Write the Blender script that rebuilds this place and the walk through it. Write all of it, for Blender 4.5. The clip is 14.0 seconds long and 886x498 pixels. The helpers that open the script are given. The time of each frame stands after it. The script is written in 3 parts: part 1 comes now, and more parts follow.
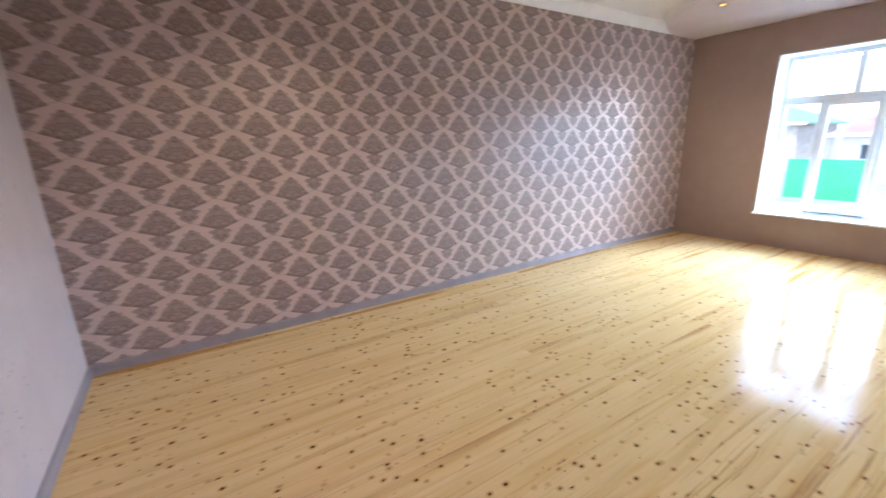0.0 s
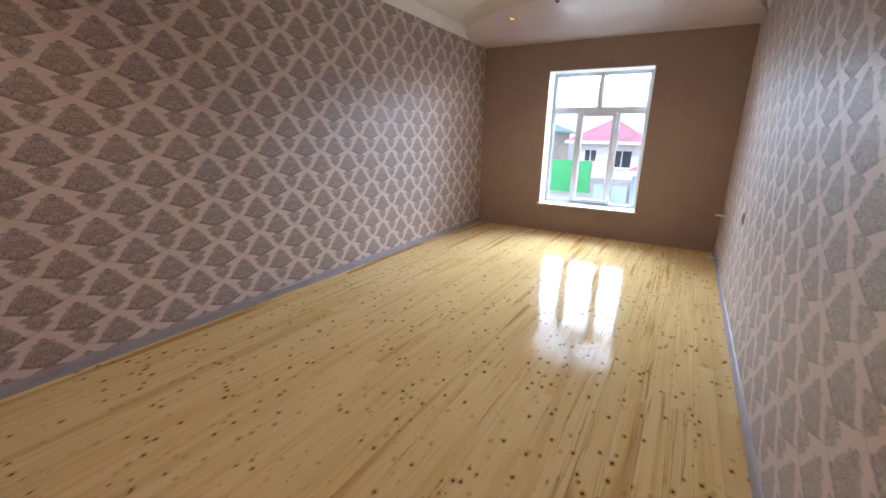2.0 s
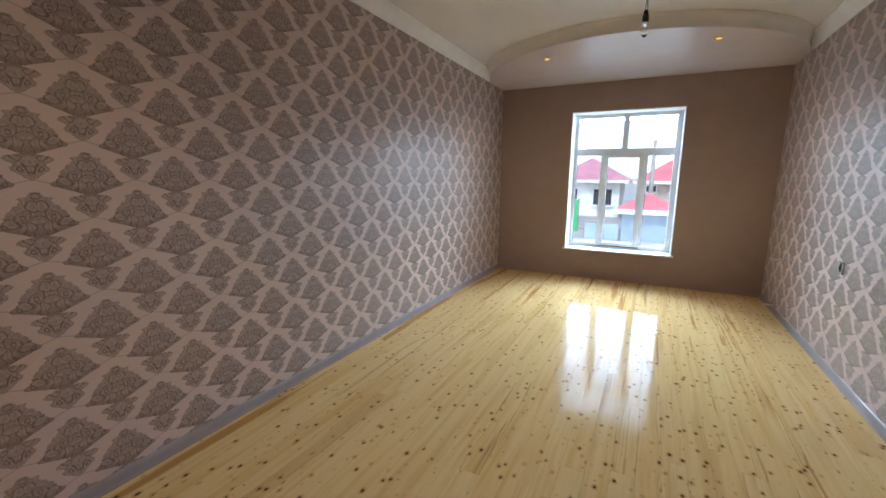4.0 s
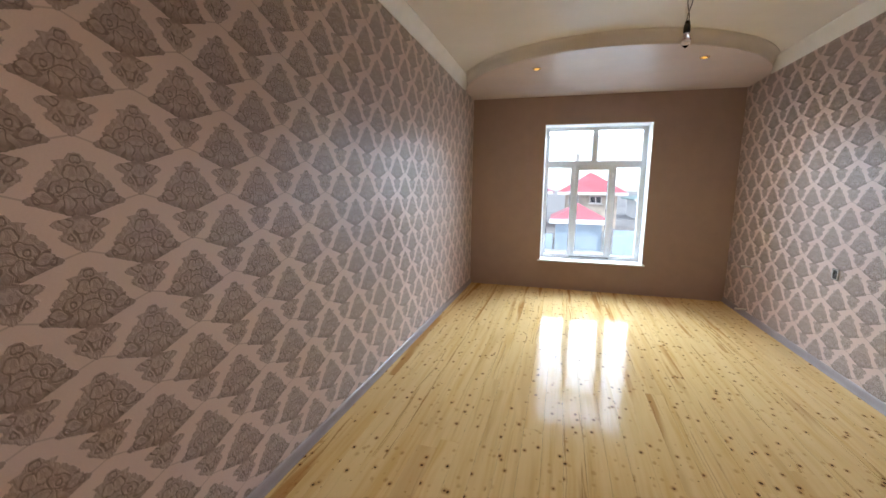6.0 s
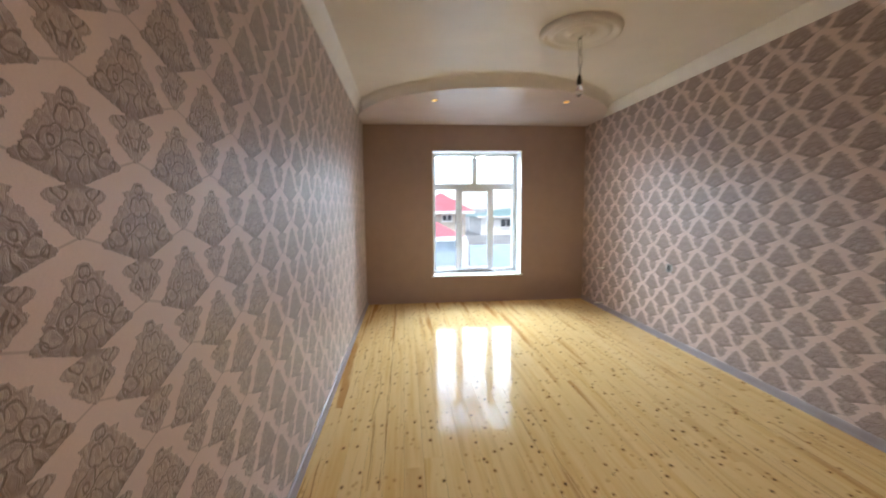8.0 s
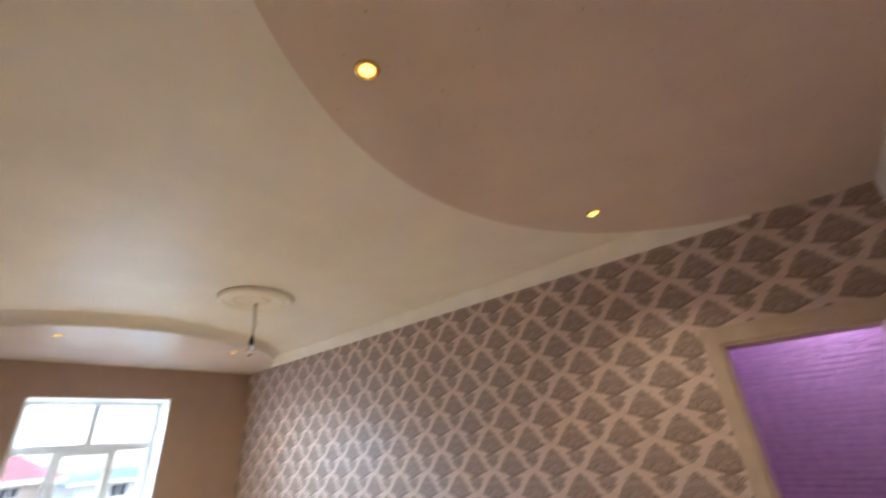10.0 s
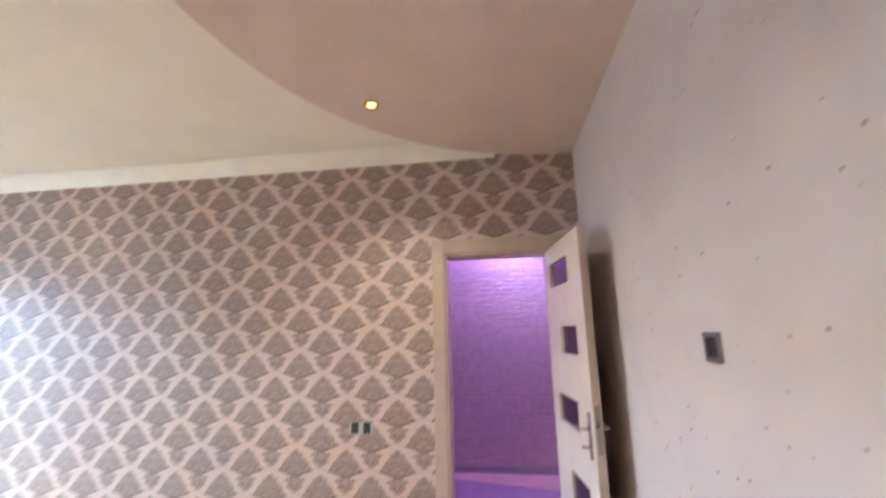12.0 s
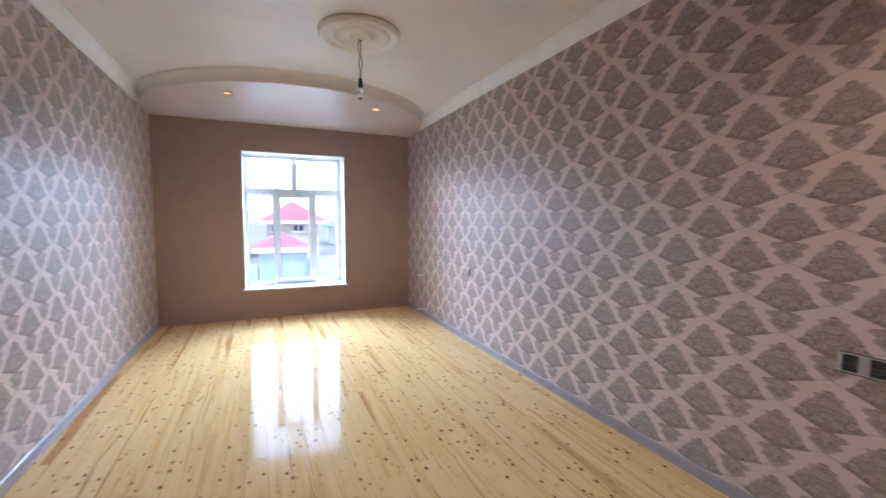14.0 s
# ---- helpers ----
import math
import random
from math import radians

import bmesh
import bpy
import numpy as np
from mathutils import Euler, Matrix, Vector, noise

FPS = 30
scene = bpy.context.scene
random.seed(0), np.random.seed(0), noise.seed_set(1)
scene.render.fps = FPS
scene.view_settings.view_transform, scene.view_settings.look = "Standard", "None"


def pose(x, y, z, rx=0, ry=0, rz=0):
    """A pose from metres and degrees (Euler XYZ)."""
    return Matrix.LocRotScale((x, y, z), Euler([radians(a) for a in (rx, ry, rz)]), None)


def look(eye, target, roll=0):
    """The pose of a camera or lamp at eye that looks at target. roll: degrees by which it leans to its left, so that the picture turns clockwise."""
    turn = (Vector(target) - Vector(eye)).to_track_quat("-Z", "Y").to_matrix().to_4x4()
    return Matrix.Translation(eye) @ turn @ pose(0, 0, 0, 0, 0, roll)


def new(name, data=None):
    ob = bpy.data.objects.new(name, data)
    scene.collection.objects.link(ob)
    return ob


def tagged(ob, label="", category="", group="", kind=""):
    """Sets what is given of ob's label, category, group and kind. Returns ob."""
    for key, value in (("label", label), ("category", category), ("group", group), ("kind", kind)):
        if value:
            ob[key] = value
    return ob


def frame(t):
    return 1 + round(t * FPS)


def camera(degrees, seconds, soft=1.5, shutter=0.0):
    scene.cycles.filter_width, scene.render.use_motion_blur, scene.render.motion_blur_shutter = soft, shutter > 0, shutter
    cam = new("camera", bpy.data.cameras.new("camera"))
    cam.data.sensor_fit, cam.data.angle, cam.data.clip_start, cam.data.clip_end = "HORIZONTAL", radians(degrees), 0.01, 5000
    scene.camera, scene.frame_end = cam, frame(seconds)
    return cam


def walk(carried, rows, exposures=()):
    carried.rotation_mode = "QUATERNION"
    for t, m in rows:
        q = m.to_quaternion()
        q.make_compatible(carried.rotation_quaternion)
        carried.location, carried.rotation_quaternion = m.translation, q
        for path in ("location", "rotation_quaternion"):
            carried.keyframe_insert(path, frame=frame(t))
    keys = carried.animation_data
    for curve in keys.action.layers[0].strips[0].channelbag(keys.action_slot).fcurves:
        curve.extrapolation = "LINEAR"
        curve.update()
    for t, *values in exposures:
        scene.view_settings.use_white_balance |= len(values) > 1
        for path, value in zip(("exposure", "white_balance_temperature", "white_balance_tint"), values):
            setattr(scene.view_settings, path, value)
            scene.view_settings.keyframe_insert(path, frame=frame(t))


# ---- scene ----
cam = camera(94.7, 14.0, 1.5, 0.5)
SKY, SKYLAMP, BEAM, VIOLET = 0.05, 1200.0, 3.2, 1.5
EXPOSURES = [(0.0, 3.65, 5050, 10), (0.5, 3.25, 5250, 14), (1.0, 3.1, 5600, 14), (1.5, 3.05, 5750, 14), (3.0, 2.65, 5450, 5), (6.5, 2.85, 6000, 10), (9.5, 2.98, 5950, 8), (10.0, 3.45, 5700, 8),
             (10.5, 3.95, 5150, 2), (11.5, 4.3, 4900, 0), (12.5, 4.3, 5150, 8), (13.0, 3.98, 5250, 10), (13.5, 3.62, 5100, 12), (14.0, 3.2, 5150, 14)]
PATH = [
    (0, (3.353, 0.719, 1.449), (1.736, 1.737, 0.949), -1.7),
    (0.5, (3.259, 0.689, 1.436), (1.852, 1.968, 0.902), 0.4),
    (1, (3.220, 0.679, 1.430), (1.978, 2.110, 0.873), 0.6),
    (1.5, (3.147, 0.692, 1.415), (2.086, 2.264, 0.862), 2.2),
    (2, (2.992, 0.792, 1.411), (2.031, 2.434, 0.884), 1.3),
    (2.5, (2.812, 0.882, 1.429), (1.905, 2.585, 1.011), 2.2),
    (3, (2.622, 0.889, 1.442), (1.746, 2.627, 1.111), 1.6),
    (3.5, (2.371, 0.901, 1.451), (1.468, 2.623, 1.104), 0.5),
    (6, (1.292, 0.979, 1.455), (0.758, 2.858, 1.163), 0.7),
    (6.5, (1.040, 0.869, 1.478), (0.628, 2.766, 1.113), -0.2),
    (7, (0.867, 0.887, 1.456), (0.589, 2.798, 1.048), -0.3),
    (9.5, (0.426, 0.624, 1.576), (1.578, 2.129, 2.132), -3.6),
    (10, (0.435, 0.617, 1.612), (1.823, 1.748, 2.448), -4.4),
    (10.5, (0.451, 0.586, 1.607), (1.913, 1.271, 2.745), -4.2),
    (11, (0.477, 0.579, 1.610), (2.026, 0.916, 2.787), -4.8),
    (11.5, (0.513, 0.598, 1.544), (2.263, 0.781, 2.441), -3.7),
    (12, (0.575, 0.602, 1.477), (2.495, 0.844, 1.866), -1.3),
    (12.5, (0.735, 0.548, 1.434), (2.606, 1.175, 1.503), -0.0),
    (13, (0.884, 0.570, 1.455), (2.498, 1.705, 1.376), 1.6),
    (13.5, (1.056, 0.721, 1.439), (2.218, 2.310, 1.287), 1.7),
    (14, (1.269, 0.787, 1.419), (2.068, 2.587, 1.277), 0.2),
]
walk(cam, [(t, look(eye, target, roll)) for t, eye, target, roll in PATH], EXPOSURES)

# ---- world, sun, large lights ----
W, L, H, HC = 3.45, 7.10, 2.735, 2.85      # room width, length, soffit height, ceiling height
GROUND = -1.0

world = bpy.data.worlds.new("world")
scene.world = world
world.use_nodes = True
wt = world.node_tree
sky = wt.nodes.new("ShaderNodeTexSky")
sky.sky_type = "NISHITA"
sky.sun_disc = False
sky.sun_elevation, sky.sun_rotation = radians(50), radians(200)
sky.air_density, sky.dust_density, sky.ozone_density = 1.0, 1.0, 1.0
soft_sky = wt.nodes.new("ShaderNodeHueSaturation")
soft_sky.inputs["Saturation"].default_value = 0.45
wt.links.new(sky.outputs[0], soft_sky.inputs["Color"])
wt.links.new(soft_sky.outputs[0], wt.nodes["Background"].inputs["Color"])
wt.nodes["Background"].inputs["Strength"].default_value = SKY

sun_data = bpy.data.lights.new("sun", "SUN")
sun_data.energy, sun_data.angle, sun_data.color = 0.4, radians(12), (1.0, 0.96, 0.9)
sun = new("sun", sun_data)
sun.matrix_world = look((8, -14, 20), (0, 0, 0))

# added lamp above the yard, standing in for overcast sky light through the window
sky_data = bpy.data.lights.new("sky_fill_lamp", "AREA")
sky_data.shape, sky_data.size, sky_data.size_y = "RECTANGLE", 16.0, 5.0
sky_data.energy, sky_data.color = SKYLAMP, (0.76, 0.90, 1.0)
new("sky_fill_lamp", sky_data).matrix_world = look((1.73, 16.0, 5.7), (1.73, 6.6, 1.3))


# ---- materials ----
class Net:
    """A node material with short ways to write arithmetic."""

    def __init__(self, name):
        self.mat = bpy.data.materials.new(name)
        self.mat.use_nodes = True
        self.tree = self.mat.node_tree
        self.bsdf = self.tree.nodes["Principled BSDF"]

    def node(self, kind, **inputs):
        n = self.tree.nodes.new(kind)
        for key, value in inputs.items():
            self.put(n.inputs[key.replace("_", " ")], value)
        return n

    def put(self, socket, value):
        if isinstance(value, bpy.types.NodeSocket):
            self.tree.links.new(value, socket)
        else:
            socket.default_value = value

    def math(self, op, a, b=0.0, c=0.0):
        n = self.tree.nodes.new("ShaderNodeMath")
        n.operation = op
        for i, v in enumerate((a, b, c)):
            self.put(n.inputs[i], v)
        return n.outputs[0]

    def place(self):
        return self.tree.nodes.new("ShaderNodeNewGeometry").outputs["Position"]

    def xyz(self, v):
        n = self.tree.nodes.new("ShaderNodeSeparateXYZ")
        self.put(n.inputs[0], v)
        return n.outputs

    def join(self, x, y, z):
        n = self.tree.nodes.new("ShaderNodeCombineXYZ")
        for i, v in enumerate((x, y, z)):
            self.put(n.inputs[i], v)
        return n.outputs[0]

    def stretch(self, v, s):
        n = self.tree.nodes.new("ShaderNodeMapping")
        self.put(n.inputs["Vector"], v)
        n.inputs["Scale"].default_value = s
        return n.outputs[0]

    def noise(self, v, scale, detail=3.0, rough=0.55):
        return self.node("ShaderNodeTexNoise", Vector=v, Scale=scale, Detail=detail, Roughness=rough).outputs["Fac"]

    def step(self, v, lo, hi, a=0.0, b=1.0):
        n = self.node("ShaderNodeMapRange")
        n.interpolation_type = "SMOOTHSTEP"
        for i, x in enumerate((v, lo, hi, a, b)):
            self.put(n.inputs[i], x)
        return n.outputs[0]

    def mix(self, f, a, b, blend="MIX"):
        n = self.tree.nodes.new("ShaderNodeMix")
        n.data_type, n.blend_type = "RGBA", blend
        for i, v in ((0, f), (6, a), (7, b)):
            if i > 0 and not isinstance(v, bpy.types.NodeSocket):
                v = (*v, 1.0)
            self.put(n.inputs[i], v)
        return n.outputs[2]

    def ramp(self, f, stops):
        n = self.tree.nodes.new("ShaderNodeValToRGB")
        self.put(n.inputs[0], f)
        e = n.color_ramp.elements
        while len(e) < len(stops):
            e.new(0.5)
        for el, (p, v) in zip(e, stops):
            el.position = p
            el.color = (*v, 1) if isinstance(v, tuple) else (v, v, v, 1)
        return n.outputs[0]

    def bump(self, height, strength=0.3, dist=0.01, normal=None):
        n = self.node("ShaderNodeBump", Height=height, Strength=strength, Distance=dist)
        if normal is not None:
            self.put(n.inputs["Normal"], normal)
        return n.outputs[0]

    def done(self, colour, rough=0.5, normal=None, metal=0.0, **more):
        if not isinstance(colour, bpy.types.NodeSocket):
            colour = (*colour, 1.0)
        self.put(self.bsdf.inputs["Base Color"], colour)
        self.put(self.bsdf.inputs["Roughness"], rough)
        self.put(self.bsdf.inputs["Metallic"], metal)
        if normal is not None:
            self.put(self.bsdf.inputs["Normal"], normal)
        for key, value in more.items():
            self.put(self.bsdf.inputs[key.replace("_", " ")], value)
        return self.mat


def paint(name, colour, rough=0.5, grain=0.06, scale=9.0, bump=0.08, fine=160.0, metal=0.0, **more):
    """A painted or plain surface with faint blotches and a fine grain."""
    n = Net(name)
    p = n.place()
    blot = n.noise(p, scale, 4)
    fin = n.noise(p, fine, 2)
    dark = tuple(c * (1 - 2.2 * grain) for c in colour)
    light = tuple(min(1, c * (1 + 1.4 * grain)) for c in colour)
    col = n.mix(n.step(blot, 0.3, 0.7), dark, light)
    col = n.mix(n.step(fin, 0.35, 0.65, 0.0, grain * 2), col, tuple(c * 0.75 for c in colour))
    return n.done(col, n.step(blot, 0.2, 0.8, rough * 0.85, min(1, rough * 1.15)), n.bump(fin, bump, 0.004), metal, **more)


# half width of the damask figure in units of 0.121 m, by its depth below the crown in metres
FIGURE = [(0.0, 0.0), (0.003, 0.10), (0.013, 0.20), (0.020, 0.23), (0.025, 0.44), (0.033, 0.42), (0.041, 0.39), (0.053, 0.51), (0.068, 0.64),
          (0.083, 0.74), (0.098, 0.80), (0.110, 0.85), (0.120, 0.94), (0.130, 1.04), (0.140, 1.04), (0.148, 0.80), (0.158, 0.58), (0.168, 0.36),
          (0.176, 0.20), (0.181, 0.36), (0.186, 0.56), (0.196, 0.63), (0.206, 0.55), (0.213, 0.42), (0.222, 0.42), (0.231, 0.48), (0.243, 0.45),
          (0.254, 0.30), (0.265, 0.20), (0.278, 0.04), (0.281, 0.0), (0.3205, 0.0)]
# scrolls of the figure's half: distance from its axis, depth below the crown, radius, in metres
SCROLLS = [(0.0, 0.112, 0.021), (0.044, 0.098, 0.026), (0.046, 0.103, 0.013), (0.078, 0.126, 0.021), (0.016, 0.060, 0.020), (0.026, 0.148, 0.022),
           (0.036, 0.196, 0.017), (0.0, 0.238, 0.020), (0.030, 0.240, 0.012), (0.0, 0.026, 0.013), (0.100, 0.135, 0.012)]


def wallpaper(name, y0, z0, pitch=0.358, drop=0.3205):
    """Embossed damask: one mirrored figure of leaves and scrolls, repeated in a half drop."""
    n = Net(name)
    pos = n.place()
    _, y, z = n.xyz(pos)
    masks, lines, seams, reliefs, shades = [], [], [], [], []
    for k in (0, 1):
        u = n.math("SUBTRACT", y, y0 + k * pitch / 2)
        u = n.math("ABSOLUTE", n.math("SUBTRACT", n.math("FRACT", n.math("ADD", n.math("DIVIDE", u, pitch), 40.5)), 0.5))
        u = n.math("MULTIPLY", u, pitch)
        f = n.math("FRACT", n.math("ADD", n.math("DIVIDE", n.math("SUBTRACT", z0 + k * drop / 2, z), drop), 40.0))
        d = n.math("MULTIPLY", f, drop)
        local = n.join(u, d, 0.37)
        frill = n.noise(local, 95.0, 2, 0.6)
        half = n.math("MULTIPLY", n.ramp(f, [(q / drop, v) for q, v in FIGURE]), 0.121)
        edge = n.math("SUBTRACT", n.math("MULTIPLY_ADD", n.math("SUBTRACT", frill, 0.5), 0.024, half), u)
        inside = n.math("MULTIPLY", n.step(edge, -0.0012, 0.0025), n.math("LESS_THAN", 0.003, half))
        masks.append(inside)
        seams.append(n.math("MULTIPLY", n.step(edge, 0.0, 0.008, 1.0, 0.0), inside))
        # petals: soft cells of the mirrored half, bent into scrolls
        bend = n.node("ShaderNodeTexNoise", Vector=local, Scale=20.0, Detail=1.0).outputs["Color"]
        swirl = n.node("ShaderNodeVectorMath")
        swirl.operation = "MULTIPLY_ADD"
        n.put(swirl.inputs[0], bend)
        swirl.inputs[1].default_value = (0.05, 0.05, 0.0)
        n.put(swirl.inputs[2], local)
        cell = n.node("ShaderNodeTexVoronoi", Vector=n.stretch(swirl.outputs[0], (1.2, 0.8, 1.0)), Scale=66.0)
        cell.voronoi_dimensions, cell.feature = "2D", "F1"
        petal = n.step(cell.outputs["Distance"], 0.15, 0.72, 1.0, 0.0)
        vein = n.math("MULTIPLY_ADD", n.math("SINE", n.math("MULTIPLY", cell.outputs["Distance"], 21.0)), 0.22, petal)
        groove = None
        for cu, cd, radius in SCROLLS:
            gap = n.node("ShaderNodeVectorMath")
            gap.operation = "DISTANCE"
            n.put(gap.inputs[0], n.mix(0.06, local, bend, "ADD"))
            gap.inputs[1].default_value = (cu + 0.03, cd + 0.03, 0.40)
            ring = n.step(n.math("ABSOLUTE", n.math("SUBTRACT", gap.outputs["Value"], radius)), 0.0008, 0.0042, 1.0, 0.0)
            groove = ring if groove is None else n.math("MAXIMUM", groove, ring)
        vein = n.math("SUBTRACT", n.math("MULTIPLY_ADD", vein, 0.45, 0.5), n.math("MULTIPLY", groove, 0.75))
        reliefs.append(n.math("MULTIPLY", inside, n.math("MAXIMUM", vein, 0.0)))
        under = n.math("MULTIPLY", n.step(n.math("MULTIPLY_ADD", u, 0.29, d), 0.148, 0.172), n.step(d, 0.178, 0.186, 1.0, 0.0))
        shades.append(n.math("MULTIPLY", under, inside))
        off = n.math("SUBTRACT", d, n.math("MULTIPLY_ADD", u, 0.30, 0.274))
        lines.append(n.math("MULTIPLY", n.step(n.math("ABSOLUTE", off), 0.0012, 0.0038, 1.0, 0.0), n.math("LESS_THAN", u, 0.062)))
    mask = n.math("MAXIMUM", masks[0], masks[1])
    line = n.math("MULTIPLY", n.math("MAXIMUM", lines[0], lines[1]), 0.6)
    rim = n.math("MAXIMUM", seams[0], seams[1])
    leaf = n.math("MAXIMUM", reliefs[0], reliefs[1])
    under = n.math("MAXIMUM", shades[0], shades[1])
    fine = n.noise(pos, 380.0, 2)
    weave = n.noise(n.stretch(pos, (1, 1, 7)), 140.0, 2)
    ground = n.mix(n.step(weave, 0.3, 0.7), PAPER_A, PAPER_B)
    ink = n.mix(n.step(leaf, 0.05, 0.85), INK_C, INK_B)
    ink = n.mix(n.step(n.noise(pos, 45.0, 3), 0.35, 0.7, 0.0, 0.6), ink, INK_A)
    ink = n.mix(n.math("MULTIPLY", rim, 0.5), ink, INK_C)
    ink = n.mix(n.math("MULTIPLY", under, 0.5), ink, INK_C)
    col = n.mix(mask, n.mix(line, ground, INK_A), ink)
    col = n.mix(n.step(n.noise(pos, 1.7, 3), 0.3, 0.75, 0.0, 0.10), col, INK_A)
    relief = n.math("ADD", n.math("MULTIPLY_ADD", mask, 0.25, leaf), n.math("MULTIPLY", fine, 0.10))
    rough = n.math("MULTIPLY_ADD", mask, -0.15, 0.53)
    return n.done(col, rough, n.bump(relief, 0.5, 0.0038), Specular_IOR_Level=0.72, Sheen_Weight=0.30, Sheen_Roughness=0.35)


def pine(name):
    """Varnished pine board: streaky grain along y, dark pin knots, a tone of its own for each board."""
    n = Net(name)
    info = n.tree.nodes.new("ShaderNodeObjectInfo").outputs["Random"]
    pos = n.place()
    x, y, z = n.xyz(pos)
    shift = n.math("MULTIPLY", info, 37.0)
    p = n.join(n.math("ADD", x, shift), n.math("ADD", y, n.math("MULTIPLY", info, 91.0)), 0.0)
    warp = n.noise(n.stretch(p, (3, 0.7, 1)), 2.0, 2)
    gx = n.math("ADD", n.math("ADD", x, shift), n.math("MULTIPLY", warp, 0.06))
    grain = n.noise(n.join(n.math("MULTIPLY", gx, 22.0), n.math("MULTIPLY", y, 0.9), shift), 1.0, 4, 0.6)
    fibre = n.noise(n.join(n.math("MULTIPLY", gx, 320.0), n.math("MULTIPLY", y, 9.0), shift), 1.0, 2)
    heart = n.noise(n.join(n.math("MULTIPLY", gx, 9.0), n.math("MULTIPLY", y, 0.55), n.math("MULTIPLY", shift, 1.7)), 1.0, 2, 0.4)
    col = n.mix(n.step(grain, 0.40, 0.80), WOOD_LIGHT, WOOD_MID)
    col = n.mix(n.step(fibre, 0.35, 0.7, 0.0, 0.14), col, WOOD_MID)
    # one board in three carries a brown heart; thin dark resin lines run on for metres
    has = n.step(n.math("FRACT", n.math("MULTIPLY", info, 7.31)), 0.50, 0.75, 0.25, 1.0)
    col = n.mix(n.math("MULTIPLY", has, n.step(heart, 0.56, 0.66, 0.0, 0.9)), col, WOOD_DARK)
    resin = n.noise(n.join(n.math("MULTIPLY", gx, 30.0), n.math("MULTIPLY", y, 0.45), n.math("MULTIPLY", shift, 2.3)), 1.0, 2, 0.5)
    resin = n.step(n.math("ABSOLUTE", n.math("SUBTRACT", resin, 0.62)), 0.006, 0.026, 0.65, 0.0)
    col = n.mix(n.math("MULTIPLY", resin, has), col, (0.30, 0.14, 0.04))
    col = n.mix(n.math("MULTIPLY", info, 0.16), col, WOOD_MID)
    # knots: some cells of each patch hold one, large ones sparsely and pin knots in strings
    for scale, least, grow, bar in ((10.5, 0.055, 0.075, 0.86), (17.0, 0.07, 0.10, 0.70)):
        vor = n.node("ShaderNodeTexVoronoi", Vector=n.join(n.math("MULTIPLY", n.math("ADD", x, shift), 1.25), n.math("MULTIPLY", y, 0.9), 0.0), Scale=scale)
        wild = n.xyz(vor.outputs["Color"])
        size = n.math("MULTIPLY_ADD", wild[2], grow, least)
        dist = n.math("ADD", vor.outputs["Distance"], n.math("MULTIPLY", n.math("SUBTRACT", n.noise(p, 70.0, 2), 0.5), 0.07))
        core = n.step(n.math("SUBTRACT", size, dist), 0.0, 0.03)
        there = n.math("GREATER_THAN", wild[0], n.math("MULTIPLY_ADD", n.noise(n.stretch(p, (9, 0.8, 1)), 1.0, 1), -1.3 * 0.9, bar + 0.55 * 0.9 - 0.45))
        core = n.math("MULTIPLY", core, there)
        halo = n.step(n.math("SUBTRACT", n.math("MULTIPLY", size, 2.3), dist), 0.0, 0.15, 0.0, 0.5)
        col = n.mix(n.math("MULTIPLY", halo, there), col, WOOD_DARK)
        knot = n.mix(wild[1], (0.03, 0.015, 0.007), (0.15, 0.065, 0.022))
        col = n.mix(n.math("MULTIPLY", core, 0.95), col, knot)
    wave = n.noise(n.stretch(pos, (6, 1.2, 1)), 2.2, 2)
    nor = n.bump(n.math("MULTIPLY_ADD", wave, 1.0, n.math("MULTIPLY", fibre, 0.02)), 0.06, 0.01)
    return n.done(col, n.step(wave, 0.3, 0.7, 0.075, 0.125), nor, Specular_IOR_Level=0.02)


def speckled(name, colour, rough=0.62, most=1.0):
    """Matt wall paper with small dark flecks."""
    n = Net(name)
    pos = n.place()
    vor = n.node("ShaderNodeTexVoronoi", Vector=pos, Scale=30.0)
    wild = n.xyz(vor.outputs["Color"])
    patch = n.noise(pos, 1.6, 2)
    fleck = n.step(n.math("SUBTRACT", n.math("MULTIPLY", n.math("GREATER_THAN", wild[0], 0.62), n.math("MULTIPLY_ADD", wild[1], 0.13, 0.05)), vor.outputs["Distance"]), 0.0, 0.03)
    fleck = n.math("MULTIPLY", fleck, n.step(patch, 0.40, 0.60, 0.4, most))
    fine = n.noise(pos, 230.0, 2)
    col = n.mix(n.step(n.noise(pos, 3.0, 3), 0.3, 0.7), tuple(c * 0.93 for c in colour), colour)
    col = n.mix(n.math("MULTIPLY", fleck, 0.85), col, (0.16, 0.14, 0.13))
    return n.done(col, rough, n.bump(n.math("ADD", fine, n.math("MULTIPLY", fleck, 1.5)), 0.35 * rough, 0.004))


def glow(name, colour, strength):
    n = Net(name)
    return n.done(colour, 0.4, Emission_Color=(*colour, 1), Emission_Strength=strength)


def glassy(name, colour=(1, 1, 1), rough=0.0):
    n = Net(name)
    return n.done(colour, rough, Transmission_Weight=1.0, IOR=1.45)


PAPER_A, PAPER_B = (0.64, 0.50, 0.46), (0.71, 0.56, 0.515)
INK_A, INK_B, INK_C = (0.345, 0.256, 0.222), (0.455, 0.348, 0.305), (0.170, 0.114, 0.092)
WOOD_LIGHT, WOOD_MID, WOOD_DARK = (0.75, 0.55, 0.265), (0.64, 0.405, 0.145), (0.42, 0.205, 0.055)

